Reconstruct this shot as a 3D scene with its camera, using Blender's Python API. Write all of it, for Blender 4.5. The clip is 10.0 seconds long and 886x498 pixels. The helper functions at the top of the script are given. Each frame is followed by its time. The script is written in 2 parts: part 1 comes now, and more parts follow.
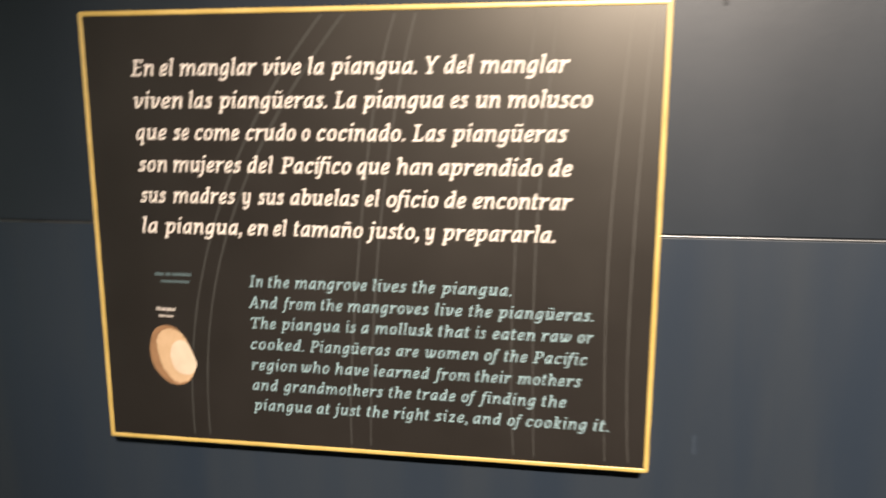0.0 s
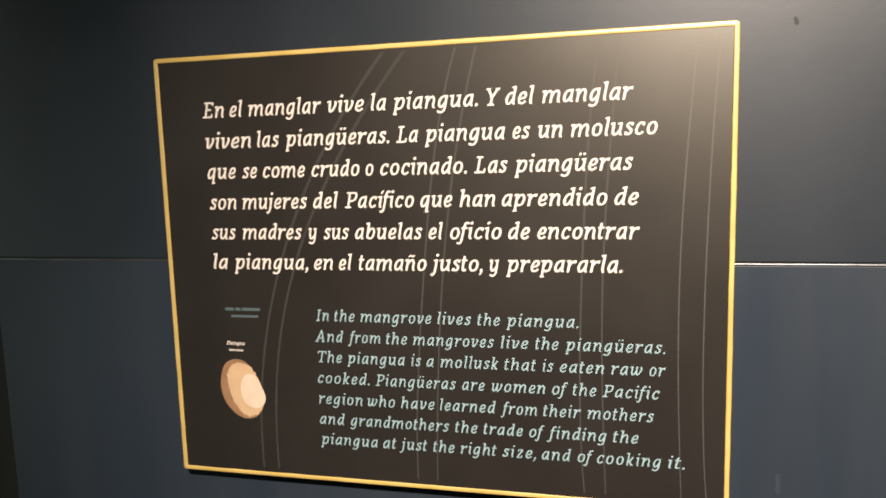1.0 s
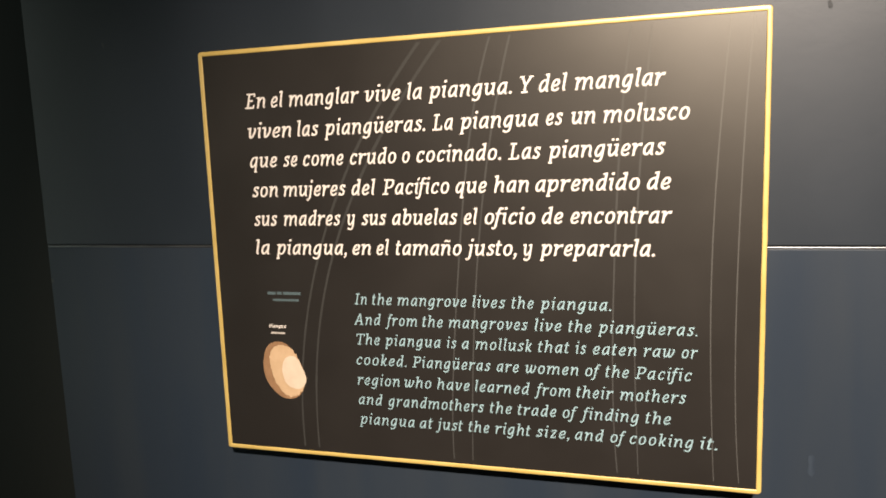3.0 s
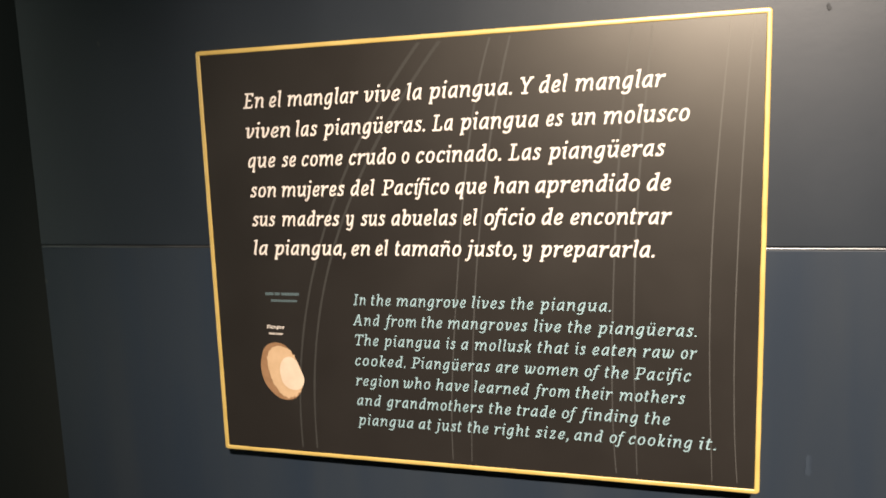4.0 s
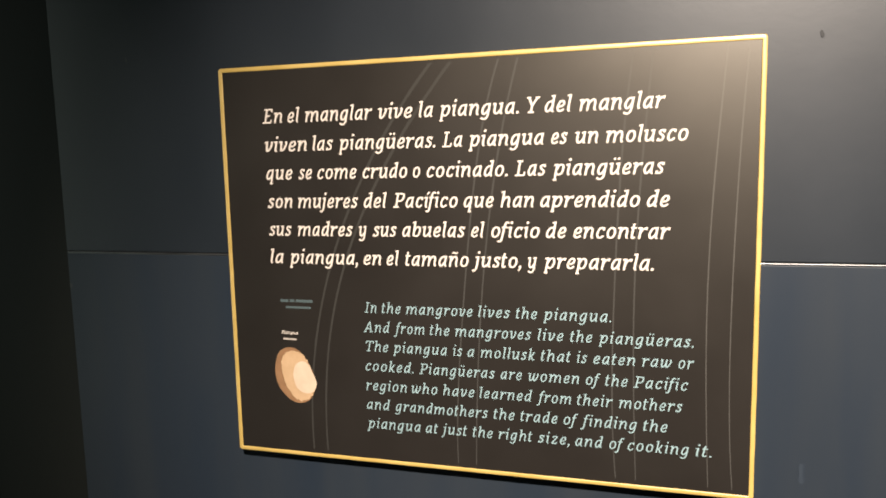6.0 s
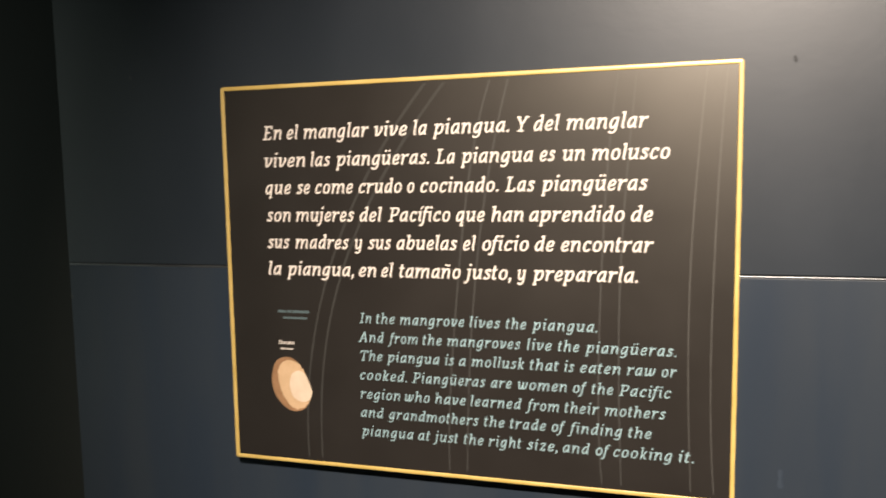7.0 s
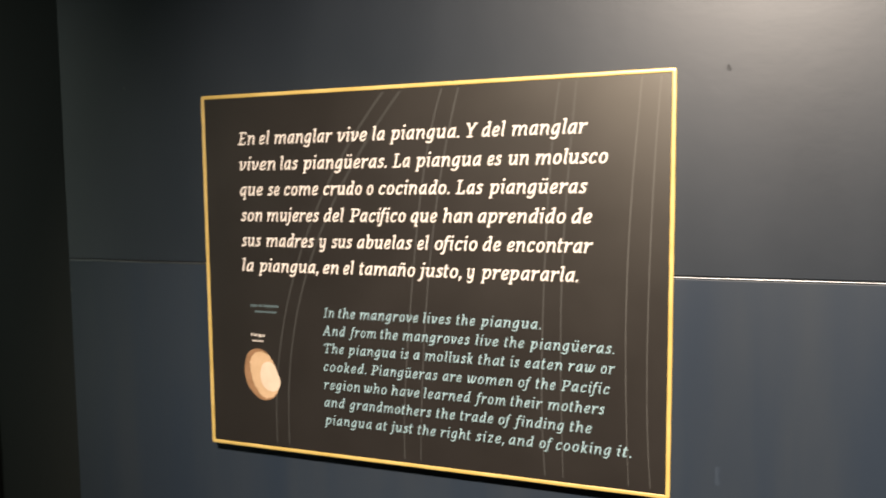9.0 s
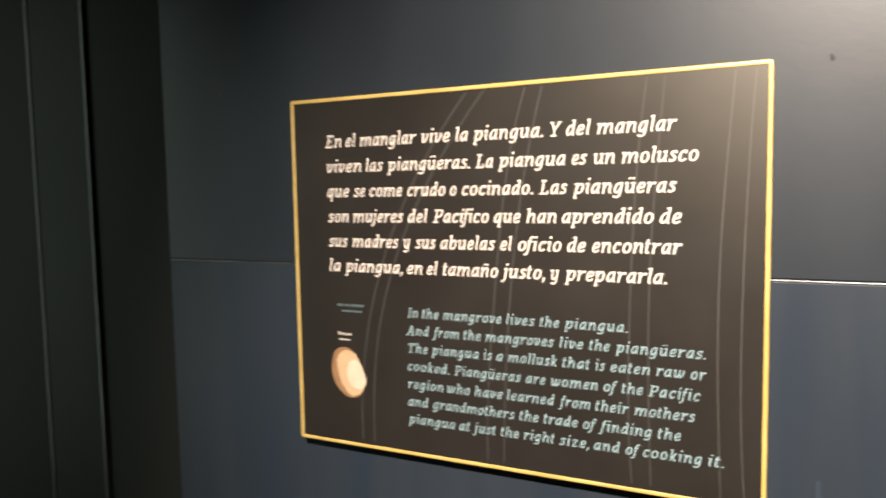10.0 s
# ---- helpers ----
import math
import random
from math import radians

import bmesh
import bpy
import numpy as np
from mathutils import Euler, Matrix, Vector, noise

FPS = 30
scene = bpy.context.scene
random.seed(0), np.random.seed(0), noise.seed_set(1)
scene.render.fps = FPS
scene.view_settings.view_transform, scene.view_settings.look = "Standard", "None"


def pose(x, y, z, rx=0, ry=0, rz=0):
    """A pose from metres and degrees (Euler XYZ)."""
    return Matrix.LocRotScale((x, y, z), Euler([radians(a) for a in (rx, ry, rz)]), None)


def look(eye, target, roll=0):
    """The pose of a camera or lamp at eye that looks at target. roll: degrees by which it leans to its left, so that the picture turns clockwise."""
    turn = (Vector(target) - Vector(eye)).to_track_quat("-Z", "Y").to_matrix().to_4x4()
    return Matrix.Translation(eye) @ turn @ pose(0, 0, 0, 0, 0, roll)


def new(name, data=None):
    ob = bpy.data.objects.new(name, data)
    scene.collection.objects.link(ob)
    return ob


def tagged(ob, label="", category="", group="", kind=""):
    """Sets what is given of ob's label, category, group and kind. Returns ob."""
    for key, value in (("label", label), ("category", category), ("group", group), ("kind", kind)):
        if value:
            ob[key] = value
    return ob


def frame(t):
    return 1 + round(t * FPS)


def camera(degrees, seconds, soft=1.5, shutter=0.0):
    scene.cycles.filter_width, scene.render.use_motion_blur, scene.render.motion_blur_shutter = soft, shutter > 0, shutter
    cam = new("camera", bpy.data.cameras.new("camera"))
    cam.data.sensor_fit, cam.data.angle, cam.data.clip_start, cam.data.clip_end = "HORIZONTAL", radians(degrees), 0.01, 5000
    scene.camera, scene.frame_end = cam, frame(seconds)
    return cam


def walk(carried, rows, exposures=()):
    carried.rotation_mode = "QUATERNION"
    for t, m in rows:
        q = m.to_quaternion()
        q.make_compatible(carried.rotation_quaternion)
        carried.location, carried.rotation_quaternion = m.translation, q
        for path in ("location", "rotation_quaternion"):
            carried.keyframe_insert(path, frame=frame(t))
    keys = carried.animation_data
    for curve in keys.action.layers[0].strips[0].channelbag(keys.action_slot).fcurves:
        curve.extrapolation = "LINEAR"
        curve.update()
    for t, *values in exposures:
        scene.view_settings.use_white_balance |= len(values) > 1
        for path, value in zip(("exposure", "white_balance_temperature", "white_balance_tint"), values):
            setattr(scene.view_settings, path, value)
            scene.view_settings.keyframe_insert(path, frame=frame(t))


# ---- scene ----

# ---- camera ----
cam = camera(63.4, 10.0, soft=1.7, shutter=0.55)
PATH = [
    (0, (0.7392, -1.0767, 1.3857), (0.4509, 0.8731, 1.0464), 0.13),
    (0.1, (0.7422, -1.0587, 1.3727), (0.4175, 0.8891, 1.0551), 0.78),
    (0.2, (0.7494, -1.0505, 1.3737), (0.4476, 0.9085, 1.1067), 1.08),
    (0.3, (0.7478, -1.0423, 1.3785), (0.4350, 0.9181, 1.1361), 0.33),
    (0.4, (0.7431, -1.0449, 1.3820), (0.3882, 0.9075, 1.1331), -0.30),
    (0.5, (0.7425, -1.0473, 1.3804), (0.3367, 0.8948, 1.1278), -0.67),
    (0.6, (0.7410, -1.0486, 1.3739), (0.3148, 0.8883, 1.1153), -0.64),
    (1, (0.7400, -1.0690, 1.3868), (0.2720, 0.8590, 1.1341), -1.60),
    (1.5, (0.7351, -1.0790, 1.3840), (0.2470, 0.8418, 1.1150), -1.50),
    (2, (0.7440, -1.0880, 1.3900), (0.2650, 0.8363, 1.1300), -1.80),
    (2.5, (0.7401, -1.0950, 1.3876), (0.2398, 0.8224, 1.1172), -1.90),
    (2.7, (0.7420, -1.0970, 1.3770), (0.2019, 0.8092, 1.1040), -1.70),
    (3.8, (0.7360, -1.1040, 1.3830), (0.1782, 0.7982, 1.1171), -2.40),
    (4, (0.7253, -1.1029, 1.3801), (0.2018, 0.8082, 1.1089), -1.90),
    (4.5, (0.7270, -1.1170, 1.3810), (0.1890, 0.7928, 1.1290), -2.00),
    (5, (0.7369, -1.1250, 1.3810), (0.1832, 0.7813, 1.1371), -1.40),
    (5.5, (0.7352, -1.1329, 1.3850), (0.2031, 0.7795, 1.1411), -1.70),
    (5.7, (0.7400, -1.1370, 1.3870), (0.1920, 0.7709, 1.1430), -1.40),
    (6.8, (0.7460, -1.1930, 1.3889), (0.1959, 0.7175, 1.1710), -0.90),
    (7, (0.7542, -1.1961, 1.3835), (0.2221, 0.7223, 1.1918), -0.91),
    (7.2, (0.7630, -1.2038, 1.3783), (0.2663, 0.7260, 1.2075), -0.86),
    (7.4, (0.7631, -1.2182, 1.3677), (0.3024, 0.7240, 1.2427), -0.45),
    (7.5, (0.7633, -1.2278, 1.3627), (0.3459, 0.7261, 1.2731), -0.32),
    (7.6, (0.7771, -1.2369, 1.3627), (0.3696, 0.7206, 1.3153), -0.19),
    (7.9, (0.8241, -1.2309, 1.3731), (0.3202, 0.7004, 1.2455), -1.01),
    (8, (0.8380, -1.2206, 1.3722), (0.3317, 0.7096, 1.2382), -0.36),
    (8.1, (0.8490, -1.2197, 1.3666), (0.3553, 0.7148, 1.2484), -0.00),
    (8.3, (0.8701, -1.2225, 1.3614), (0.4072, 0.7180, 1.2196), 0.16),
    (8.4, (0.8794, -1.2203, 1.3625), (0.3883, 0.7095, 1.1757), 0.25),
    (8.5, (0.8955, -1.2184, 1.3601), (0.3747, 0.7036, 1.1734), 0.18),
    (8.6, (0.9007, -1.2073, 1.3600), (0.3712, 0.7129, 1.1795), -0.25),
    (8.8, (0.9211, -1.2155, 1.3606), (0.2999, 0.6782, 1.1931), -0.44),
    (8.9, (0.9266, -1.2130, 1.3629), (0.2884, 0.6762, 1.2092), -0.44),
    (9, (0.9301, -1.2145, 1.3663), (0.2757, 0.6687, 1.2077), -0.48),
    (9.1, (0.9294, -1.2092, 1.3668), (0.2498, 0.6643, 1.1986), -0.00),
    (9.4, (0.9271, -1.1983, 1.3637), (0.2029, 0.6573, 1.1841), -0.43),
    (9.5, (0.9280, -1.1941, 1.3610), (0.1974, 0.6589, 1.1806), -0.24),
    (9.6, (0.9316, -1.1941, 1.3620), (0.1899, 0.6545, 1.1823), -0.48),
    (9.8, (0.9382, -1.2014, 1.3655), (0.1278, 0.6201, 1.2067), -0.94),
    (9.9, (0.9356, -1.1983, 1.3685), (0.0885, 0.6064, 1.2083), -0.78),
    (10, (0.9385, -1.2058, 1.3703), (0.0554, 0.5815, 1.2103), -1.02),
]
walk(cam, [(t, look(eye, target, roll)) for t, eye, target, roll in PATH],
     [(0, 0.05), (0.5, -0.10), (1.0, -0.06), (2.5, -0.02), (5.5, 0.02), (7.5, -0.05), (9.0, 0.04), (9.6, 0.13), (10, 0.25)])

# ---- light ----
# A dark gallery: one warm ceiling spotlight washes the wall from high on the right.
world = bpy.data.worlds.new("world")
scene.world = world
world.use_nodes = True
world.node_tree.nodes["Background"].inputs["Color"].default_value = (0.010, 0.013, 0.018, 1)
world.node_tree.nodes["Background"].inputs["Strength"].default_value = 1.0

spot_data = bpy.data.lights.new("ceiling_spotlight", "SPOT")
spot_data.energy = 1450
spot_data.color = (1.0, 0.85, 0.715)
spot_data.spot_size = radians(44)
spot_data.spot_blend = 1.0
spot_data.shadow_soft_size = 0.05
spot = new("ceiling_spotlight", spot_data)
spot.matrix_world = look((1.40, -3.00, 3.10), (0.91, 0.04, 0.94))

# Dim cool fill lamp added on the left, unseen, to lift the dark wall.
fill_data = bpy.data.lights.new("fill_light", "AREA")
fill_data.shape, fill_data.size, fill_data.size_y = "RECTANGLE", 0.7, 2.2
fill_data.energy = 6.6
fill_data.color = (0.86, 1.0, 0.88)
fill_lamp = new("fill_light", fill_data)
fill_lamp.matrix_world = look((-2.1, -0.95, 1.2), (-0.7, 0.1, 1.0))


# ---- materials ----
def material(name, color, rough=0.5, metal=0.0, spec=0.5):
    m = bpy.data.materials.new(name)
    m.use_nodes = True
    b = m.node_tree.nodes["Principled BSDF"]
    b.inputs["Base Color"].default_value = (*color, 1)
    b.inputs["Roughness"].default_value = rough
    b.inputs["Metallic"].default_value = metal
    b.inputs["Specular IOR Level"].default_value = spec
    return m


def nodes_of(m):
    t = m.node_tree
    return t, t.nodes["Principled BSDF"], lambda kind: t.nodes.new("ShaderNode" + kind)


def varied(m, color, other, scale, stretch=(1, 1, 1), low=0.35, high=0.65, detail=5.0, grain=220.0, bump=0.02, rough=None, roller=0.0):
    """Colour that drifts between two tones, with fine surface relief and an uneven gloss."""
    t, b, make = nodes_of(m)
    co = make("TexCoord")
    mp = make("Mapping")
    mp.inputs["Scale"].default_value = stretch
    t.links.new(co.outputs["Object"], mp.inputs["Vector"])
    n = make("TexNoise")
    n.inputs["Scale"].default_value, n.inputs["Detail"].default_value = scale, detail
    t.links.new(mp.outputs["Vector"], n.inputs["Vector"])
    r = make("ValToRGB")
    r.color_ramp.elements[0].position, r.color_ramp.elements[1].position = low, high
    r.color_ramp.elements[0].color, r.color_ramp.elements[1].color = (*color, 1), (*other, 1)
    t.links.new(n.outputs["Fac"], r.inputs["Fac"])
    t.links.new(r.outputs["Color"], b.inputs["Base Color"])
    fine = make("TexNoise")
    fine.inputs["Scale"].default_value, fine.inputs["Detail"].default_value = grain, 3.0
    t.links.new(co.outputs["Object"], fine.inputs["Vector"])
    bp = make("Bump")
    bp.inputs["Strength"].default_value, bp.inputs["Distance"].default_value = 0.4, bump * 0.01
    t.links.new(fine.outputs["Fac"], bp.inputs["Height"])
    t.links.new(bp.outputs["Normal"], b.inputs["Normal"])
    if roller:
        # shallow waves left by the paint roller
        wave = make("TexNoise")
        wave.inputs["Scale"].default_value, wave.inputs["Detail"].default_value = 26.0, 2.5
        t.links.new(co.outputs["Object"], wave.inputs["Vector"])
        low_bump = make("Bump")
        low_bump.inputs["Strength"].default_value, low_bump.inputs["Distance"].default_value = 1.0, roller
        t.links.new(wave.outputs["Fac"], low_bump.inputs["Height"])
        t.links.new(low_bump.outputs["Normal"], bp.inputs["Normal"])
    if rough:
        rr = make("MapRange")
        rr.inputs["To Min"].default_value, rr.inputs["To Max"].default_value = rough
        t.links.new(n.outputs["Fac"], rr.inputs["Value"])
        t.links.new(rr.outputs["Result"], b.inputs["Roughness"])
    return m


WALL_LOW = varied(material("slate_blue_paint", (0.05, 0.06, 0.075), spec=0.36), (0.0205, 0.0310, 0.0475), (0.0280, 0.0370, 0.0490), 3.4, (3.0, 1, 0.35), grain=160, bump=0.010, rough=(0.42, 0.54), roller=0.00014)
WALL = varied(material("slate_paint", (0.05, 0.06, 0.075), spec=0.48), (0.0160, 0.0222, 0.0305), (0.0200, 0.0270, 0.0365), 3.0, (1.6, 1, 0.7), grain=160, bump=0.010, rough=(0.36, 0.46), roller=0.00014)
BEAD = varied(material("brushed_metal", (0.36, 0.36, 0.36), 0.42, 0.85), (0.16, 0.165, 0.17), (0.23, 0.235, 0.24), 12.0, (1, 1, 0.3), rough=(0.32, 0.42))
# Recess black, toned below the post's black to put shade into the colour.
RECESS = varied(material("shaded_black_paint", (0.014, 0.016, 0.016), 0.7, spec=0.15), (0.0180, 0.0200, 0.0180), (0.0225, 0.0250, 0.0225), 4.0, (1, 1, 0.3), rough=(0.55, 0.7))
BLACK = varied(material("black_paint", (0.010, 0.011, 0.011), 0.6, spec=0.15), (0.0205, 0.0235, 0.0208), (0.0260, 0.0295, 0.0265), 4.0, (1, 1, 0.3), rough=(0.45, 0.65))
# Grey lighter than the post's black, painting in the light its edge catches.
STRIP = varied(material("lightened_strip_grey", (0.05, 0.055, 0.055), 0.4), (0.040, 0.045, 0.042), (0.055, 0.061, 0.057), 5.0, (1, 1, 0.2), rough=(0.3, 0.45))
FLOOR = varied(material("dark_floor", (0.04, 0.04, 0.04), 0.5), (0.035, 0.036, 0.038), (0.05, 0.05, 0.052), 2.0, rough=(0.4, 0.6))
CEIL = varied(material("black_ceiling", (0.02, 0.02, 0.02), 0.8), (0.018, 0.018, 0.019), (0.024, 0.024, 0.024), 2.0)
ROOM = varied(material("dark_room_paint", (0.04, 0.045, 0.055), 0.6), (0.038, 0.043, 0.052), (0.046, 0.052, 0.062), 2.0)
PRINT = varied(material("brown_black_print", (0.02, 0.016, 0.013), spec=1.0), (0.0165, 0.0143, 0.0130), (0.0205, 0.0180, 0.0165), 6.0, grain=500, bump=0.003, rough=(0.32, 0.38))
nodes_of(PRINT)[1].inputs["Coat Weight"].default_value = 0.45
nodes_of(PRINT)[1].inputs["Specular Tint"].default_value = (1.0, 0.93, 0.80, 1)
nodes_of(PRINT)[1].inputs["Coat Roughness"].default_value = 0.31
YELLOW = varied(material("yellow_paint", (0.75, 0.42, 0.05), spec=0.9), (0.60, 0.415, 0.105), (0.72, 0.515, 0.160), 14.0, grain=300, bump=0.008, rough=(0.38, 0.48))
nodes_of(YELLOW)[1].inputs["Coat Weight"].default_value = 1.0
nodes_of(YELLOW)[1].inputs["Coat Roughness"].default_value = 0.33
CREAM = material("cream_print", (0.77, 0.70, 0.63), 0.5, spec=0.25)
CREAMDIM = material("dull_cream_print", (0.50, 0.45, 0.40), 0.5)
TEAL = material("pale_teal_print", (0.305, 0.445, 0.475), 0.5)
TEALDIM = material("dull_teal_print", (0.080, 0.115, 0.122), 0.5)
ROOT = material("grey_root_print", (0.046, 0.045, 0.042), 0.33, spec=0.9)
nodes_of(ROOT)[1].inputs["Specular Tint"].default_value = (1.0, 0.92, 0.78, 1)
ROOT_MID, ROOT_PALE = ROOT.copy(), ROOT.copy()
nodes_of(ROOT_MID)[1].inputs["Base Color"].default_value = (0.058, 0.057, 0.054, 1)
nodes_of(ROOT_PALE)[1].inputs["Base Color"].default_value = (0.082, 0.080, 0.075, 1)
SHELL_RIM = varied(material("brown_shell_print", (0.36, 0.17, 0.08), 0.5), (0.27, 0.150, 0.075), (0.33, 0.185, 0.095), 60.0)
SHELL_MID = varied(material("tan_shell_print", (0.66, 0.38, 0.19), 0.5), (0.55, 0.37, 0.215), (0.62, 0.43, 0.26), 50.0)
SHELL_LIGHT = varied(material("pale_shell_print", (0.80, 0.55, 0.36), 0.5), (0.67, 0.53, 0.395), (0.73, 0.59, 0.45), 50.0)
SCUFF = material("dark_scuff", (0.020, 0.023, 0.027), 0.55, spec=0.32)
CHIP = material("bare_plaster", (0.055, 0.062, 0.064), 0.8)
SMUDGE = varied(material("dusty_paint", (0.03, 0.04, 0.06), 0.5, spec=0.36), (0.027, 0.038, 0.055), (0.034, 0.047, 0.066), 60.0, (2, 1, 0.5), rough=(0.42, 0.54))


# ---- building ----
def mesh_object(name, bm, mat, parent=None, label=""):
    me = bpy.data.meshes.new(name)
    bm.to_mesh(me)
    bm.free()
    me.materials.append(mat)
    ob = new(name, me)
    if parent:
        ob.parent = parent
    if label:
        tagged(ob, label)
    return ob


def part(name, bm, mat, parent, label=""):
    return mesh_object(name, bm, mat, parent, label)


def box(x0, x1, y0, y1, z0, z1, bevel=0.0, segments=2):
    bm = bmesh.new()
    bmesh.ops.create_cube(bm, size=1)
    for v in bm.verts:
        v.co = Vector((x0 + (x1 - x0) * (v.co.x + 0.5), y0 + (y1 - y0) * (v.co.y + 0.5), z0 + (z1 - z0) * (v.co.z + 0.5)))
    if bevel:
        bmesh.ops.bevel(bm, geom=list(bm.edges), offset=bevel, segments=segments, affect="EDGES", profile=0.5)
    return bm


def flat(outline, y):
    """A flat printed shape that faces the room, from its outline in x and z."""
    bm = bmesh.new()
    f = bm.faces.new([bm.verts.new((x, y, z)) for x, z in outline])
    f.normal_update()
    if f.normal.y > 0:
        f.normal_flip()
    bmesh.ops.triangulate(bm, faces=[f])
    return bm


# ---- the place ----
WALL_Y = 0.041          # the wall's face; the information panel's face is y = 0
SEAM = 1.220            # joint between the two wall sheets
CORNER = -0.407         # where the painted wall ends

wall = tagged(mesh_object("wall_north", box(CORNER + 0.004, 2.6, WALL_Y + 0.016, WALL_Y + 0.12, 0, 3.6), BLACK), "slate-blue painted partition wall of two boards with a joint", "wall", kind="structure")
part("wall_board", box(CORNER, 2.6, WALL_Y, WALL_Y + 0.016, 0.0, SEAM - 0.0018, 0.0016, 3), WALL_LOW, wall, "lower slate-blue board, its top edge catching light")
bead = bmesh.new()
rows = []
for k in range(121):
    x = CORNER + 0.002 + (2.595 - CORNER - 0.002) * k / 120
    high, swell = 0.0004 * noise.noise((x * 7, 0, 5.0)), 1 + 0.25 * noise.noise((x * 11, 4.0, 0))
    rows.append([bead.verts.new((x, WALL_Y + 0.0022 - 0.0030 * math.cos(a), SEAM - 0.0002 + high + 0.0025 * swell * math.sin(a))) for a in np.linspace(-1.5, 1.5, 13)])
for one, two in zip(rows, rows[1:]):
    for i in range(12):
        bead.faces.new([one[i], one[i + 1], two[i + 1], two[i]]).smooth = True
bmesh.ops.recalc_face_normals(bead, faces=bead.faces)
part("joint_strip", bead, BEAD, wall, "slim metal strip in the joint between the boards")
part("wall_board", box(CORNER, 2.6, WALL_Y + 0.0002, WALL_Y + 0.016, SEAM + 0.0032, 3.6, 0.0012, 2), WALL, wall, "upper slate-blue board")

tagged(mesh_object("floor", box(-2.6, 2.7, -5.0, 1.0, -0.1, 0.0), FLOOR), "dark grey gallery floor", "floor", kind="structure")
tagged(mesh_object("ceiling", box(-2.6, 2.7, -5.0, 1.0, 3.6, 3.7), CEIL), "black gallery ceiling", "ceiling", kind="structure")
tagged(mesh_object("wall_south", box(-2.6, 2.7, -5.1, -5.0, 0, 3.6), ROOM), "dark painted gallery wall", "wall", kind="structure")
tagged(mesh_object("wall_east", box(2.6, 2.7, -5.0, 0.2, 0, 3.6), ROOM), "dark painted gallery wall", "wall", kind="structure")
tagged(mesh_object("wall_west", box(-2.7, -2.6, -5.0, 1.0, 0, 3.6), ROOM), "dark painted gallery wall", "wall", kind="structure")
tagged(mesh_object("wall_recess", box(-2.6, CORNER - 0.002, WALL_Y + 0.008, WALL_Y + 0.16, 0, 3.6), RECESS), "matt black wall set back beside the partition", "wall", kind="structure")

# Black upright beside the partition: a board with a narrow strip along its edge.
post = tagged(new("black_post"), "matt black upright board with a narrow edge strip", "post")
post.location = (-0.78, WALL_Y, 0)
part("post_board", box(-0.105, 0.096, 0.003, 0.008, 0, 3.6, 0.0015), BLACK, post)
for x0, x1, y0 in ((0.0985, 0.109, -0.001), (-0.117, -0.107, 0.001)):
    part("edge_strip", box(x0, x1, y0, 0.008, 0, 3.6, 0.002), STRIP, post, "narrow black strip, toned lighter for caught light")

# ---- the information panel ----
W, BOTTOM, TOP = 0.900, 0.856, 1.558
panel = tagged(new("information_panel"), "brown-black printed information panel with yellow edging, on the wall", "sign")
panel.location = (0, 0, 0)
B = 0.0072
part("board", box(0.003, W - 0.004, 0.0010, 0.030, BOTTOM + 0.003, TOP - 0.003), PRINT, panel, "matt brown-black printed face")
part("standoff", box(0.06, W - 0.06, 0.030, WALL_Y, BOTTOM + 0.07, TOP - 0.07), BLACK, panel, "black backing batten")


def edging():
    """One continuous painted edge band with rounded corners, a low crown and a slightly uneven hand-finished line."""
    left, right, low, high = -0.0030, W + 0.0036, BOTTOM - 0.0036, TOP + 0.0028
    inner = (left + 0.0082, right - 0.0074, low + 0.0072, high - 0.0078)

    def ring(x0, x1, z0, z1, rad):
        pts = []
        for cx, cz, start in ((x1 - rad, z0 + rad, -0.5), (x1 - rad, z1 - rad, 0.0), (x0 + rad, z1 - rad, 0.5), (x0 + rad, z0 + rad, 1.0)):
            pts += [(cx + rad * math.cos((start + k / 12) * math.pi), cz + rad * math.sin((start + k / 12) * math.pi)) for k in range(7)]
        out = []
        for i, p in enumerate(pts):
            q = pts[(i + 1) % len(pts)]
            n = 40 if i % 7 == 6 else 1
            out += [(p[0] + (q[0] - p[0]) * k / n, p[1] + (q[1] - p[1]) * k / n) for k in range(n)]
        return out

    outer, inside = ring(left, right, low, high, 0.0055), ring(*inner, 0.0008)
    bm = bmesh.new()
    rows = []
    for (ox, oz), (ix, iz) in zip(outer, inside):
        wob = 0.0005 * noise.noise((ox * 25, oz * 25, 3.0))
        wob2 = 0.0005 * noise.noise((ix * 60, iz * 60, 7.0))
        d = Vector((ix - ox, iz - oz)).normalized()
        # a small dent in the outer edge under the upper corner
        dent = 0.0018 * math.exp(-((oz - (TOP - 0.012)) / 0.005) ** 2) if ox > W else 0.0
        ox, oz, ix, iz = ox + d.x * (wob + dent), oz + d.y * (wob + dent), ix + d.x * wob2, iz + d.y * wob2
        rows.append([bm.verts.new((ox + (ix - ox) * f, y, oz + (iz - oz) * f)) for f, y in ((0, 0.032), (0, 0.0012), (0.10, 0.0002), (0.2, -0.0002), (0.8, -0.0003), (0.93, 0.0), (1, 0.0010), (1, 0.006))])
    for i, row in enumerate(rows):
        nxt = rows[(i + 1) % len(rows)]
        for k in range(7):
            bm.faces.new([row[k], nxt[k], nxt[k + 1], row[k + 1]]).smooth = 1 <= k <= 5
    bmesh.ops.recalc_face_normals(bm, faces=bm.faces)
    return bm


part("edging", edging(), YELLOW, panel, "glossy yellow painted edge band")

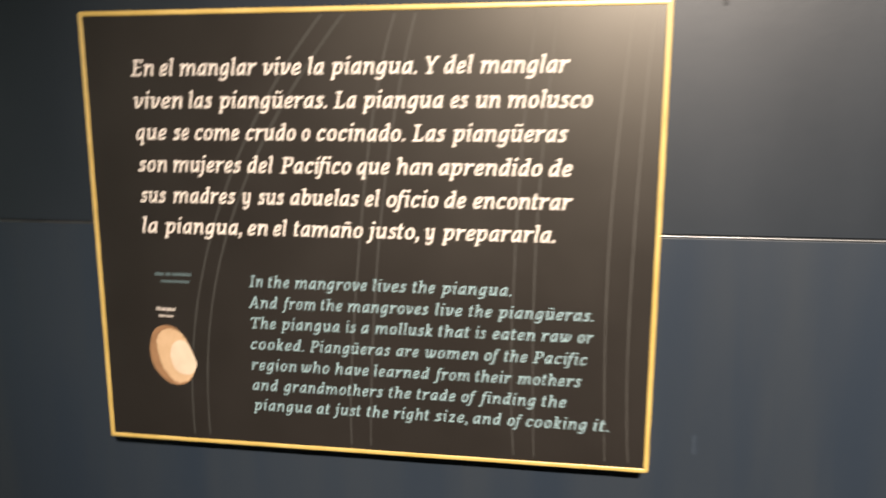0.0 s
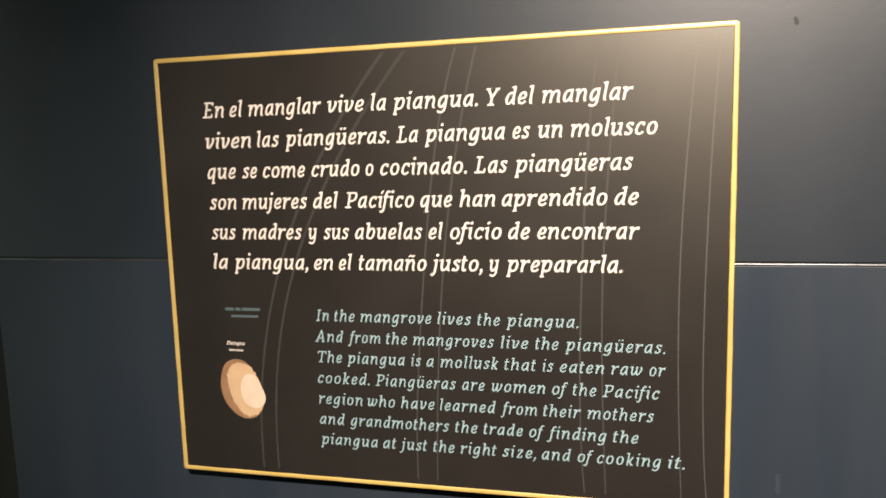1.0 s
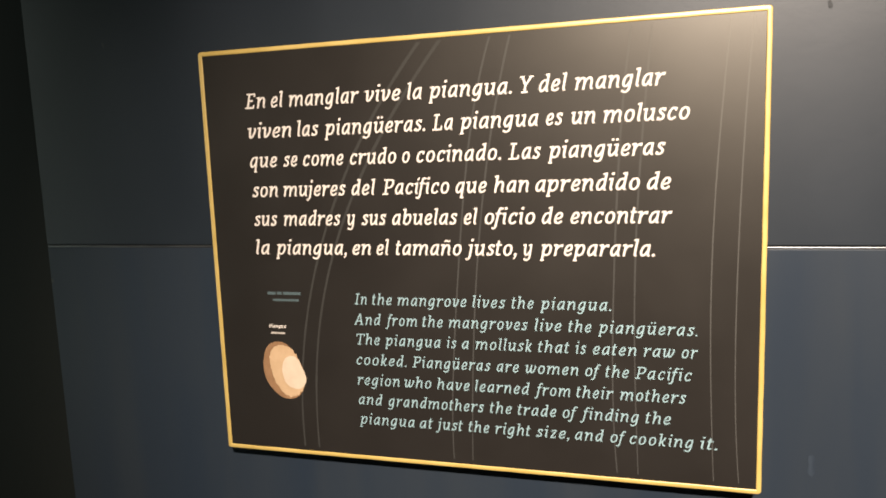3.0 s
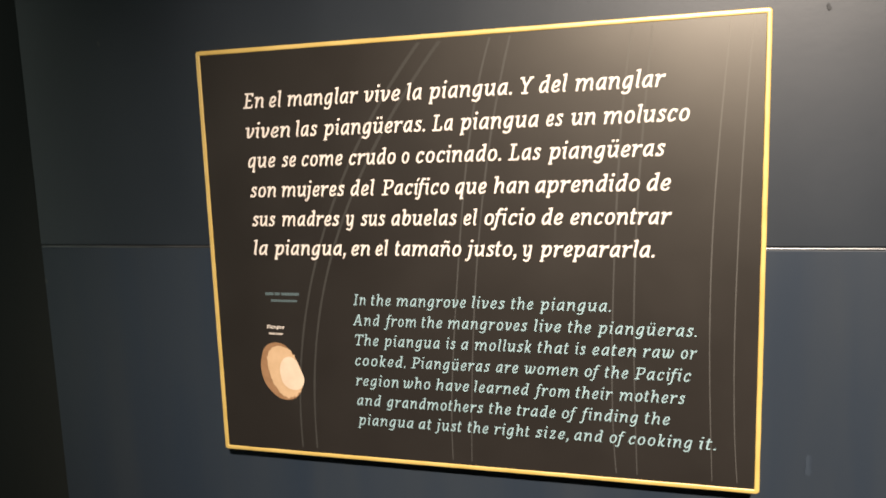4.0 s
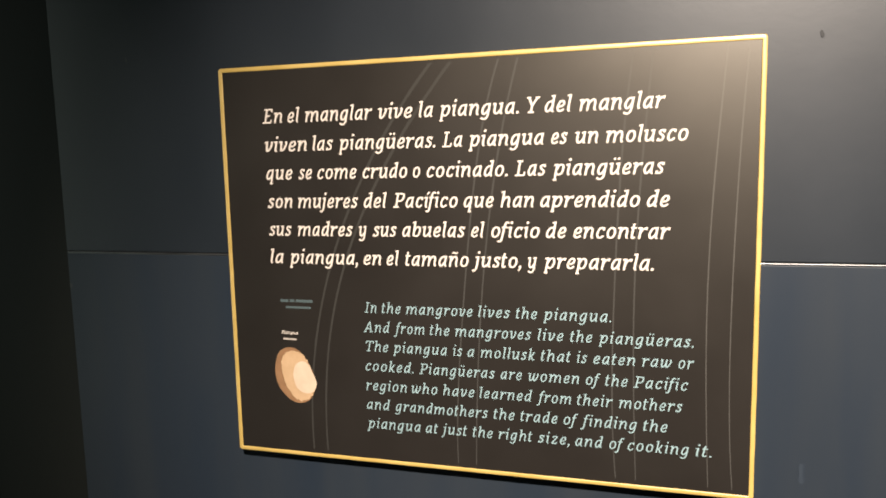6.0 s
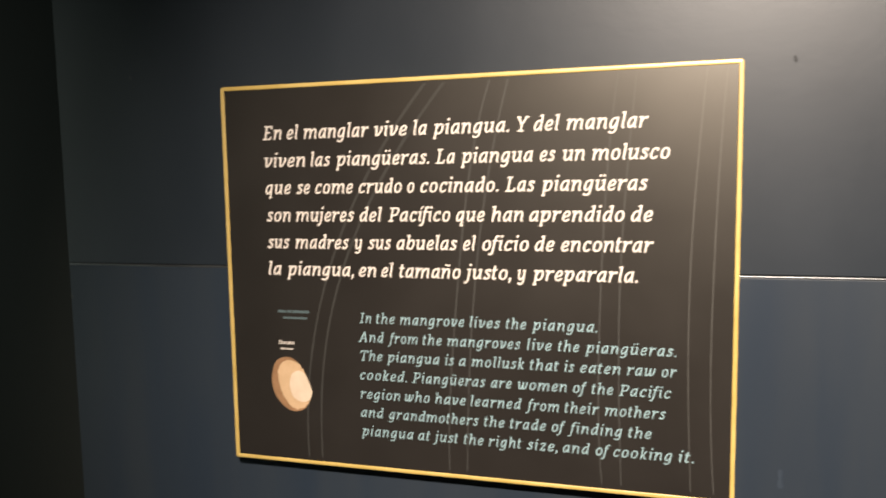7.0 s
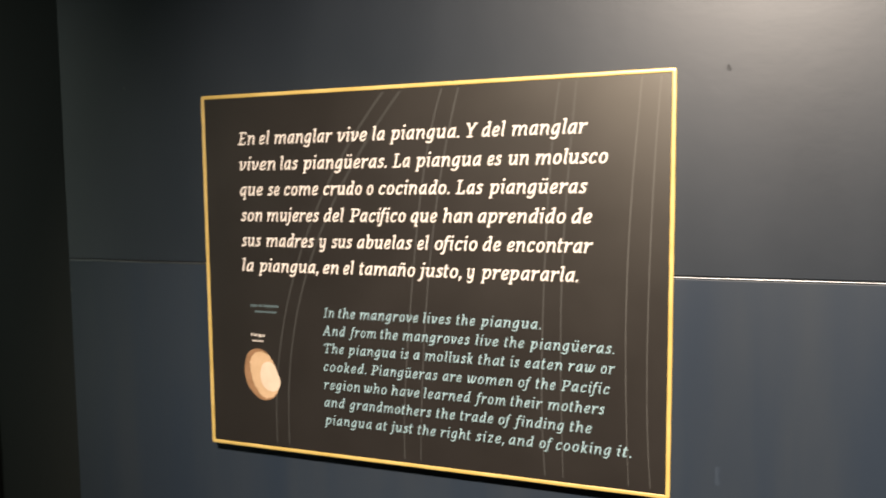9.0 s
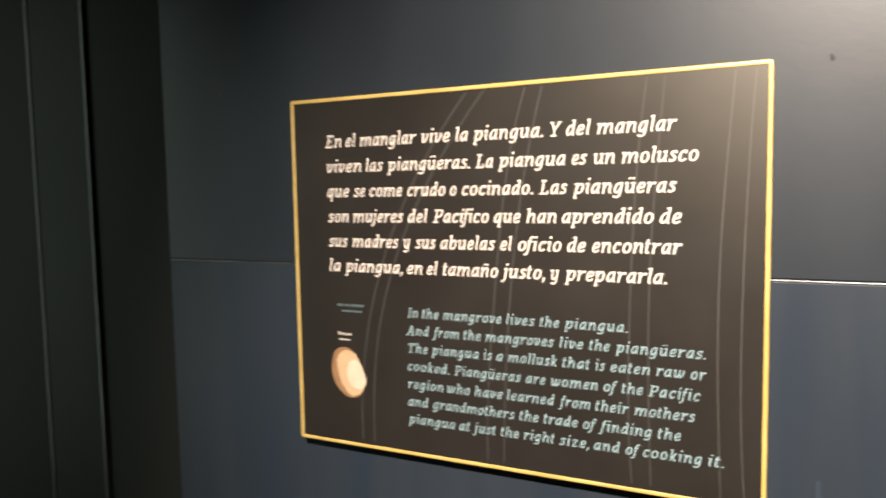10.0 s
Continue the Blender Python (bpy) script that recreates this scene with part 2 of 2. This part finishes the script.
INK = 0.0009            # height of the print's face, just proud of the board
ROOT_INK = 0.00095

# Mangrove roots: pairs of thin pale lines that sweep down the panel, x as a curve of the height.
ROOTS = [
    (0.2001, 0.1140, 0.0734, 0.0090, 0.0038), (0.2263, 0.1187, 0.0854, 0.0075, -0.0039),
    (0.4481, 0.0342, 0.0078, 0.0061, 0.0135), (0.4787, 0.0343, 0.0202, 0.0056, 0.0017),
    (0.6912, 0.0121, 0.0081, -0.0010, 0.0072), (0.7217, 0.0097, 0.0180, -0.0001, -0.0039),
    (0.8299, 0.0072, 0.0170, -0.0002, -0.0031), (0.8652, 0.0068, 0.0080, -0.0030, 0.0037),
]


def root_line(c, width):
    bm = bmesh.new()
    last = None
    for i in range(61):
        z = BOTTOM + B + 0.004 + (TOP - BOTTOM - 2 * B - 0.006) * i / 60
        u = (z - 1.206) / 0.35
        x = sum(k * u ** n for n, k in enumerate(c))
        slope = sum(n * k * u ** (n - 1) for n, k in enumerate(c) if n) / 0.35
        half = width * (0.40 + 0.36 * i / 60 + 0.12 * noise.noise((x * 40, z * 30, 0))) * math.hypot(1, slope)
        row = [bm.verts.new((x - half, ROOT_INK, z)), bm.verts.new((x + half, ROOT_INK, z))]
        if last:
            bm.faces.new([last[0], last[1], row[1], row[0]])
        last = row
    return bm


INKS = (ROOT, ROOT, ROOT_MID, ROOT_MID, ROOT_MID, ROOT_MID, ROOT_PALE, ROOT_PALE)
for c, width, ink in zip(ROOTS, (0.0036, 0.0036, 0.0022, 0.0022, 0.0022, 0.0022, 0.0017, 0.0017), INKS):
    part("root_line", root_line(c, width), ink, panel, "thin grey printed root line")

# ---- lettering ----
# An italic slab-serif hand, drawn with a broad pen: heights in units of the x-height, letters upright here and slanted when set.
ASC, CAP, DESC, BAY = 1.44, 1.36, -0.42, 0.54       # ascender, capital and descender heights; distance between the stems of an n


def spline(points, steps=5):
    """A smooth line through the given points."""
    p = [points[0], *points, points[-1]]
    out = []
    for i in range(len(points) - 1):
        a, b, c, d = p[i:i + 4]
        for k in range(steps):
            f = k / steps
            out.append(tuple(0.5 * (2 * b[n] + (c[n] - a[n]) * f + (2 * a[n] - 5 * b[n] + 4 * c[n] - d[n]) * f * f + (3 * b[n] - a[n] - 3 * c[n] + d[n]) * f ** 3) for n in (0, 1)))
    return out + [points[-1]]


class Pen:
    """Collects the strokes of one letter: strips of even breadth, a little thinner where they run level, with softened ends."""

    def __init__(self, stem):
        self.stem, self.half = stem, stem / 2
        self.verts, self.faces, self.layer = [], [], 0

    def line(self, points, breadth=1.0, closed=False):
        n = len(points)
        rows = []
        for i, p in enumerate(points):
            a, b = (points[i - 1], points[(i + 1) % n]) if closed else (points[max(i - 1, 0)], points[min(i + 1, n - 1)])
            d = (Vector(b) - Vector(a)).normalized()
            w = self.stem * breadth * (0.80 + 0.20 * abs(d.y)) / 2
            rows.append((Vector(p), d, w))
        if not closed:
            p, d, w = rows[0]
            rows.insert(0, (p - d * w * 0.22, d, w * 0.72))
            p, d, w = rows[-1]
            rows.append((p + d * w * 0.22, d, w * 0.72))
        start = len(self.verts)
        for p, d, w in rows:
            side = Vector((-d.y, d.x)) * w
            self.verts += [(*(p + side), self.layer), (*(p - side), self.layer)]
        count = len(rows)
        for i in range(count if closed else count - 1):
            a, b = start + 2 * i, start + 2 * ((i + 1) % count)
            self.faces.append([a, a + 1, b + 1, b])
        self.layer += 1

    def curve(self, points, breadth=1.0):
        self.line(spline(points), breadth)

    def dot(self, x, y, size=0.66):
        r = self.stem * size
        start = len(self.verts)
        self.verts += [(x + r * math.cos(k * math.pi / 6), y + r * math.sin(k * math.pi / 6), self.layer) for k in range(12)]
        self.faces.append(list(range(start, start + 12)))
        self.layer += 1

    # -- pieces that the letters share --
    def flag(self, x, y):
        self.line([(x - self.half - 0.13, y - self.half * 1.15), (x + self.half * 0.4, y - self.half * 0.72)], 0.95)

    def stroke_down(self, x, top, bottom=0.0):
        self.line([(x, top - 0.02), (x, bottom + 0.02)])

    def tailed(self, x, top):
        h = self.half
        self.line([(x, top - 0.02), (x, 0.5)] + spline([(x, 0.34), (x + 0.015, 0.19), (x + 0.075, h * 0.86), (x + 0.145, h * 0.86 + 0.025)]))

    def slab(self, x0, x1, y):
        """A level serif whose lower edge is at y."""
        self.line([(x0, y + self.half * 0.8), (x1, y + self.half * 0.8)])

    def bowl_left(self):
        h = self.half
        self.curve([(BAY, 0.90 - h * 0.5), (0.37, 1.0 - h * 0.85), (0.14, 0.83 - h * 0.2), (0.015, 0.46), (0.06, 0.20), (0.19, h * 0.85), (0.36, 0.19), (BAY, 0.52)])

    def bowl_right(self):
        h = self.half
        self.curve([(0.0, 0.44), (0.14, 0.80), (0.32, 1.0 - h * 0.85), (0.49, 0.85), (0.56, 0.55), (0.47, 0.20), (0.27, h * 0.85), (0.10, 0.10 + h * 0.5), (0.0, 0.24)])

    def arch(self, x, tail):
        h = self.half
        end = [(x + BAY, 0.45), (x + BAY, 0.34), (x + BAY + 0.015, 0.19), (x + BAY + 0.075, h * 0.86), (x + BAY + 0.14, h * 0.86 + 0.025)] if tail else [(x + BAY, 0.4), (x + BAY, 0.02)]
        self.curve([(x, 0.46), (x + 0.13, 0.76), (x + 0.31, 1.0 - h * 0.85), (x + 0.46, 0.90 - h * 0.3), (x + BAY, 0.68)] + end)

    def cup(self):
        h = self.half
        self.curve([(0.0, 0.98), (0.0, 0.45), (0.05, 0.19), (0.19, h * 0.85), (0.37, 0.20), (BAY, 0.50)])

    def hook_left(self, x, top, reach):
        h = self.half
        self.line([(x, top - 0.02), (x, 0.3)] + spline([(x, 0.12), (x - 0.03, -0.14), (x - 0.15, DESC + h * 0.85 + 0.03), (x - reach * 0.62, DESC + h * 0.85), (x - reach, DESC + h + 0.09)]))


def draw(pen, ch):
    """One letter; returns the room that it takes to the left of its origin and the place where the next begins."""
    h, stem = pen.half, pen.stem
    plain = {"í": "i", "ñ": "n", "ü": "u"}.get(ch, ch)
    if plain in "adgq":
        pen.bowl_left()
        if plain == "g":
            pen.hook_left(BAY, 1.0, 0.56)
        elif plain == "q":
            pen.stroke_down(BAY, 1.0, DESC)
            pen.slab(BAY - 0.10, BAY + 0.17, DESC)
        else:
            pen.tailed(BAY, ASC if plain == "d" else 1.0)
        if plain == "d":
            pen.flag(BAY, ASC)
        return 0.19, BAY + 0.25
    if plain in "bp":
        pen.flag(0, ASC if plain == "b" else 1.0)
        pen.stroke_down(0, ASC if plain == "b" else 1.0, 0.10 if plain == "b" else DESC)
        if plain == "p":
            pen.slab(-0.13, 0.15, DESC)
        pen.bowl_right()
        return 0.25, 0.56 + 0.19
    if plain in "nmhr":
        top = ASC if plain == "h" else 1.0
        pen.flag(0, top)
        pen.stroke_down(0, top)
        if plain == "r":
            pen.curve([(0, 0.46), (0.12, 0.74), (0.27, 0.93 - h * 0.7), (0.43, 1.0 - h)])
            pen.line([(0.43, 0.76), (0.46, 0.97)], 0.86)
            return 0.25, 0.56
        if plain == "m":
            pen.arch(0, False)
            pen.arch(BAY, True)
            end = 2 * BAY
        else:
            pen.arch(0, True)
            end = BAY
        if ch == "ñ":
            pen.curve([(0.06, 1.20), (0.16, 1.31), (0.28, 1.26), (0.40, 1.21), (0.50, 1.32)], 0.72)
        return 0.25, end + 0.25
    if plain in "uy":
        pen.flag(0, 1.0)
        pen.cup()
        pen.flag(BAY, 1.0)
        if plain == "u":
            pen.tailed(BAY, 1.0)
        else:
            pen.hook_left(BAY, 1.0, 0.54)
        if ch == "ü":
            pen.dot(0.12, 1.32, 0.58)
            pen.dot(0.44, 1.32, 0.58)
        return 0.25, BAY + (0.25 if plain == "u" else 0.23)
    if plain in "il":
        pen.flag(0, 1.0 if plain == "i" else ASC)
        pen.tailed(0, 1.0 if plain == "i" else ASC)
        if ch == "i":
            pen.dot(0, 1.34)
        if ch == "í":
            pen.line([(0.0, 1.20), (0.16, 1.42)], 0.8)
        return 0.25, 0.25
    if plain == "j":
        pen.flag(0, 1.0)
        pen.hook_left(0, 1.0, 0.30)
        pen.dot(0, 1.34)
        return 0.25, 0.24
    if plain == "f":
        pen.curve([(0.36, 1.30), (0.25, 1.43 - h * 0.8), (0.11, 1.34), (0.03, 1.05), (0.0, 0.5), (-0.02, 0.0), (-0.06, -0.24), (-0.17, DESC + h * 0.9), (-0.33, DESC + h + 0.05)])
        pen.slab(-0.18, 0.27, 1.0 - 0.8 * stem)
        return 0.17, 0.33
    if plain == "t":
        pen.curve([(0.02, 1.27), (0.0, 1.0), (0.0, 0.4), (0.02, 0.17), (0.11, h * 0.86), (0.27, 0.15)])
        pen.slab(-0.17, 0.27, 1.0 - 0.8 * stem)
        return 0.20, 0.38
    if plain == "o":
        ring = [(0.30 + 0.285 * math.copysign(abs(math.cos(a)) ** 0.9, math.cos(a)), 0.5 + (0.5 - h * 0.85) * math.copysign(abs(math.sin(a)) ** 0.9, math.sin(a))) for a in [k * math.pi / 14 for k in range(28)]]
        pen.line(ring, closed=True)
        return 0.19, 0.60 + 0.17
    if plain == "c":
        pen.curve([(0.49, 0.76), (0.45, 0.90 - h * 0.4), (0.32, 1.0 - h * 0.85), (0.13, 0.83), (0.015, 0.47), (0.07, 0.19), (0.24, h * 0.85), (0.40, 0.13), (0.52, 0.25)])
        pen.line([(0.485, 0.70), (0.51, 0.95)], 0.72)
        return 0.19, 0.66
    if plain == "e":
        pen.curve([(0.03, 0.44), (0.20, 0.455), (0.41, 0.53), (0.48, 0.70), (0.43, 0.88 - h * 0.3), (0.31, 1.0 - h * 0.85), (0.12, 0.82), (0.01, 0.47), (0.06, 0.19), (0.23, h * 0.85), (0.39, 0.12), (0.53, 0.25)])
        return 0.19, 0.66
    if plain == "s":
        pen.curve([(0.42, 0.77), (0.37, 0.90 - h * 0.4), (0.24, 1.0 - h * 0.85), (0.09, 0.88 - h * 0.3), (0.07, 0.71), (0.21, 0.56), (0.37, 0.43), (0.40, 0.26), (0.33, 0.12 + h * 0.2), (0.19, h * 0.85), (0.06, 0.11 + h * 0.3), (0.0, 0.25)])
        pen.line([(0.415, 0.73), (0.44, 0.96)], 0.70)
        pen.line([(-0.02, 0.04), (0.005, 0.27)], 0.70)
        return 0.18, 0.58
    if plain in "vw":
        pen.flag(0, 1.0)
        if plain == "v":
            pen.curve([(0.0, 0.96), (0.03, 0.60), (0.07, 0.22), (0.15, h), (0.31, 0.22), (0.46, 0.60), (0.46, 0.84), (0.36, 1.0 - h)])
            return 0.22, 0.63
        pen.curve([(0.0, 0.96), (0.01, 0.52), (0.06, 0.18), (0.17, h), (0.34, 0.24), (0.44, 0.60), (0.46, 0.98)])
        pen.curve([(0.45, 0.70), (0.47, 0.40), (0.51, 0.18), (0.61, h), (0.77, 0.24), (0.90, 0.62), (0.90, 0.85), (0.80, 1.0 - h)])
        return 0.22, 1.07
    if plain == "k":
        pen.flag(0, ASC)
        pen.stroke_down(0, ASC)
        pen.curve([(0.02, 0.42), (0.16, 0.52), (0.30, 0.70), (0.40, 0.98 - h)])
        pen.slab(0.30, 0.50, 1.0 - 0.8 * stem)
        pen.curve([(0.15, 0.53), (0.27, 0.32), (0.37, 0.13), (0.46, h * 0.86), (0.56, h + 0.03)])
        return 0.25, 0.66
    if plain == "z":
        pen.slab(0.02, 0.46, 1.0 - 0.8 * stem)
        pen.line([(0.43, 0.96 - h), (0.04, 0.04 + h)])
        pen.slab(0.0, 0.48, 0.0)
        pen.line([(0.03, 0.74), (0.05, 0.96)], 0.72)
        pen.line([(0.46, 0.04), (0.48, 0.27)], 0.72)
        return 0.20, 0.64
    if plain in ".,":
        pen.dot(0, stem * 0.62)
        if plain == ",":
            pen.curve([(0.04, stem * 0.5), (0.03, -0.08), (-0.08, -0.24)], 0.7)
        return 0.20, 0.24
    # capitals
    edge = 0.16 + h
    if plain == "E":
        pen.stroke_down(0, CAP)
        pen.slab(-edge, 0.54, 0.0)
        pen.slab(-edge, 0.52, CAP - 0.8 * stem)
        pen.slab(0, 0.40, 0.66 - 0.2 * stem)
        pen.line([(0.53, CAP - 0.05), (0.51, CAP - 0.30)], 0.78)
        pen.line([(0.56, 0.32), (0.54, 0.05)], 0.78)
        return 0.36, 0.74
    if plain == "L":
        pen.stroke_down(0, CAP)
        pen.slab(-edge, 0.54, 0.0)
        pen.slab(-edge, edge, CAP - 0.8 * stem)
        pen.line([(0.56, 0.36), (0.54, 0.05)], 0.80)
        return 0.36, 0.72
    if plain == "P":
        pen.stroke_down(0, CAP)
        pen.slab(-edge, edge, 0.0)
        pen.curve([(-edge, CAP - h * 0.8), (0.0, CAP - h * 0.8), (0.36, CAP - h * 0.85), (0.56, 1.22), (0.60, 0.98), (0.50, 0.72), (0.30, 0.62), (0.02, 0.62)])
        return 0.36, 0.76
    if plain == "I":
        pen.stroke_down(0, CAP)
        pen.slab(-edge, edge, 0.0)
        pen.slab(-edge, edge, CAP - 0.8 * stem)
        return 0.36, 0.38
    if plain == "T":
        pen.stroke_down(0, CAP)
        pen.slab(-edge, edge, 0.0)
        pen.slab(-0.48, 0.48, CAP - 0.8 * stem)
        pen.line([(-0.47, CAP - 0.04), (-0.48, CAP - 0.32)], 0.80)
        pen.line([(0.47, CAP - 0.04), (0.46, CAP - 0.32)], 0.80)
        return 0.58, 0.56
    if plain == "Y":
        pen.stroke_down(0, 0.66)
        pen.line([(0.02, 0.56), (-0.36, CAP - 0.06)])
        pen.line([(-0.02, 0.56), (0.36, CAP - 0.06)])
        pen.slab(-edge, edge, 0.0)
        pen.slab(-0.53, -0.20, CAP - 0.8 * stem)
        pen.slab(0.20, 0.53, CAP - 0.8 * stem)
        return 0.56, 0.56
    if plain == "A":
        pen.line([(0.0, 0.06), (0.40, CAP)])
        pen.line([(0.82, 0.06), (0.44, CAP)])
        pen.slab(0.14, 0.70, 0.40)
        pen.slab(-0.16, 0.18, 0.0)
        pen.slab(0.63, 0.98, 0.0)
        return 0.26, 1.08
    return 0.2, 0.6


SHAPES = {}


def word_shape(word, stem, track, slant):
    """A word's points and faces, with letter beside letter."""
    points, faces, x = [], [], 0.0
    for place, ch in enumerate(word):
        if (ch, stem) not in SHAPES:
            pen = Pen(stem)
            SHAPES[ch, stem] = (pen, *draw(pen, ch))
        pen, before, after = SHAPES[ch, stem]
        x += before
        faces += [[i + len(points) for i in face] for face in pen.faces]
        points += [(x + px + slant * py, py, pz + 0.5 * (place % 2)) for px, py, pz in pen.verts]
        x += after + track
    return points, faces


def text_line(words, z, size, stem, mat, parent, label, track=0.0, slant=0.20):
    """A line of words, each set between its two ends along the panel (in millimetres)."""
    points, faces = [], []
    for place, (word, x0, x1) in enumerate(words):
        x0, x1 = x0 + (1.2 if place else 0.0), x1 - (0.0 if word[-1] in ".," else 0.8)
        v, f = word_shape(word, stem, track, slant)
        lo, hi = min(p[0] for p in v), max(p[0] for p in v)
        k = (x1 - x0) / 1000 / (hi - lo)
        faces += [[i + len(points) for i in face] for face in f]
        points += [(x0 / 1000 + (px - lo) * k, INK - 0.000025 * pz, z + py * size) for px, py, pz in v]
    me = bpy.data.meshes.new("text_line")
    me.from_pydata(points, [], faces)
    me.materials.append(mat)
    ob = new("text_line", me)
    ob.parent = parent
    tagged(ob, label)


def words_of(text):
    bits = text.split()
    return [(bits[i], float(bits[i + 1]), float(bits[i + 2])) for i in range(0, len(bits), 3)]


SPANISH = [
    (1.4612, "En 81 121  el 129 155  manglar 163 291  vive 299 362  la 371 398  piangua. 406 540  Y 552 575  del 580 625  manglar 634 765"),
    (1.4112, "viven 83 166  las 175 216  piangüeras. 224 400  La 410 447  piangua 455 581  es 590 618  un 628 665  molusco 675 798"),
    (1.3618, "que 83 136  se 145 174  come 182 258  crudo 267 350  o 358 373  cocinado. 382 521  Las 531 584  piangüeras 592 765"),
    (1.3113, "son 83 133  mujeres 142 259  del 267 312  Pacífico 321 437  que 445 498  han 507 564  aprendido 572 729  de 737 773"),
    (1.2615, "sus 83 129  madres 139 247  y 256 273  sus 282 328  abuelas 336 449  el 457 482  oficio 491 573  de 581 616  encontrar 625 775"),
    (1.2117, "la 83 111  piangua, 120 254  en 263 298  el 306 331  tamaño 340 454  justo, 457 542  y 551 568  prepararla. 577 750"),
]
ENGLISH = [
    (1.1275, "In 263 286  the 294 331  mangrove 339 459  lives 467 523  the 531 568  piangua. 576 686"),
    (1.0925, "And 260 310  from 315 373  the 381 418  mangroves 426 558  live 567 611  the 620 657  piangüeras. 665 811"),
    (1.0580, "The 263 306  piangua 313 413  is 422 440  a 447 461  mollusk 470 564  that 572 623  is 631 649  eaten 657 724  raw 733 780  or 788 813"),
    (1.0225, "cooked. 261 351  Piangüeras 360 496  are 504 542  women 551 636  of 645 671  the 676 713  Pacific 720 805"),
    (0.9870, "region 261 338  who 345 394  have 402 460  learned 467 559  from 564 623  their 631 690  mothers 698 797"),
    (0.9520, "and 261 306  grandmothers 313 483  the 491 529  trade 537 601  of 609 635  finding 636 728  the 736 775"),
    (0.9170, "piangua 261 362  at 369 394  just 397 446  the 454 491  right 499 559  size, 566 620  and 628 675  of 683 709  cooking 712 808  it. 816 841"),
]
for z, text in SPANISH:
    words = words_of(text)
    text_line(words, z, 0.0187, 0.190, CREAM, panel, "cream line: " + " ".join(w for w, _, _ in words))
for z, text in ENGLISH:
    words = words_of(text)
    text_line(words, z - 0.0004, 0.0140, 0.160, TEAL, panel, "teal line: " + " ".join(w for w, _, _ in words), 0.07)

# Small captions above the shell.
text_line(words_of("Piangua 97 132"), 1.0815, 0.0048, 0.230, CREAM, panel, "small cream caption: Piangua")
for x0, x1, z, h, mat in ((0.099, 0.115, 1.1435, 0.0052, TEALDIM), (0.1175, 0.127, 1.1437, 0.0052, TEALDIM), (0.1295, 0.163, 1.1437, 0.0052, TEALDIM), (0.109, 0.159, 1.1317, 0.0042, TEALDIM), (0.101, 0.113, 1.0725, 0.0036, CREAMDIM), (0.1138, 0.128, 1.0723, 0.0032, CREAMDIM)):
    part("caption_bar", flat([(x0, z - h / 2), (x1, z - h / 2), (x1, z + h / 2), (x0, z + h / 2)], INK), mat, panel, "tiny unreadable caption")


def blob(cx, cz, points, turn=0.0, y=INK, rough=0.0):
    """A rounded closed shape through a few radii at even angles."""
    n = len(points)
    ring = []
    for i in range(96):
        u = i / 96 * n
        k, f = int(u), u - int(u)
        p = [points[(k + j - 1) % n] for j in range(4)]
        r = 0.5 * (2 * p[1] + (p[2] - p[0]) * f + (2 * p[0] - 5 * p[1] + 4 * p[2] - p[3]) * f * f + (3 * p[1] - p[0] - 3 * p[2] + p[3]) * f ** 3)
        a = turn + i / 96 * 2 * math.pi
        r += rough * noise.noise((math.cos(a) * 9, math.sin(a) * 9, 0))
        ring.append((cx + r * math.cos(a), cz + r * math.sin(a)))
    return flat(ring, y)


# The printed shell: brown rim, tan body, pale light.
shell = part("shell_rim", blob(0.1212, 1.0052, [0.0385, 0.0362, 0.0410, 0.0508, 0.0525, 0.0440, 0.0398, 0.0404, 0.0442, 0.0518, 0.0530, 0.0450], 0.0, INK), SHELL_RIM, panel, "brown rim of a printed shell")
part("shell_body", blob(0.1290, 1.0027, [0.0300, 0.0290, 0.0355, 0.0465, 0.0500, 0.0395, 0.0320, 0.0310, 0.0355, 0.0455, 0.0440, 0.0365], 0.0, INK - 0.00004, 0.0035), SHELL_MID, shell, "tan body of a printed shell")
part("shell_light", blob(0.1385, 1.0027, [0.0225, 0.0205, 0.0250, 0.0290, 0.0270, 0.0225, 0.0205, 0.0215, 0.0260, 0.0300, 0.0325, 0.0290], 0.0, INK - 0.00008), SHELL_LIGHT, shell, "pale highlight of a printed shell")

# ---- small marks on the wall ----
tagged(mesh_object("scuff_mark", blob(0.982, 1.561, [0.0028, 0.003, 0.006, 0.003, 0.0024, 0.003, 0.005, 0.004], 0.2, WALL_Y - 0.0006, 0.001), SCUFF), "small dark scuff on the painted wall", "mark")
tagged(mesh_object("paint_chip", blob(-0.229, 1.595, [0.0030, 0.0026, 0.0050, 0.0030, 0.0028, 0.0030, 0.0055, 0.0030], 0.3, WALL_Y - 0.0004, 0.0006), CHIP), "tiny pale chip in the painted wall", "mark")
tagged(mesh_object("paint_chip", blob(CORNER + 0.0035, 1.151, [0.0030, 0.0045, 0.0030, 0.0045], 0.4, WALL_Y - 0.0004, 0.0010), CHIP), "small pale chip at the wall's outer edge", "mark")
tagged(mesh_object("smudge", blob(0.978, 0.888, [0.004, 0.006, 0.016, 0.006, 0.004, 0.005, 0.018, 0.007], 0.0, WALL_Y - 0.0004, 0.003), SMUDGE), "faint pale smudge on the painted wall", "mark")
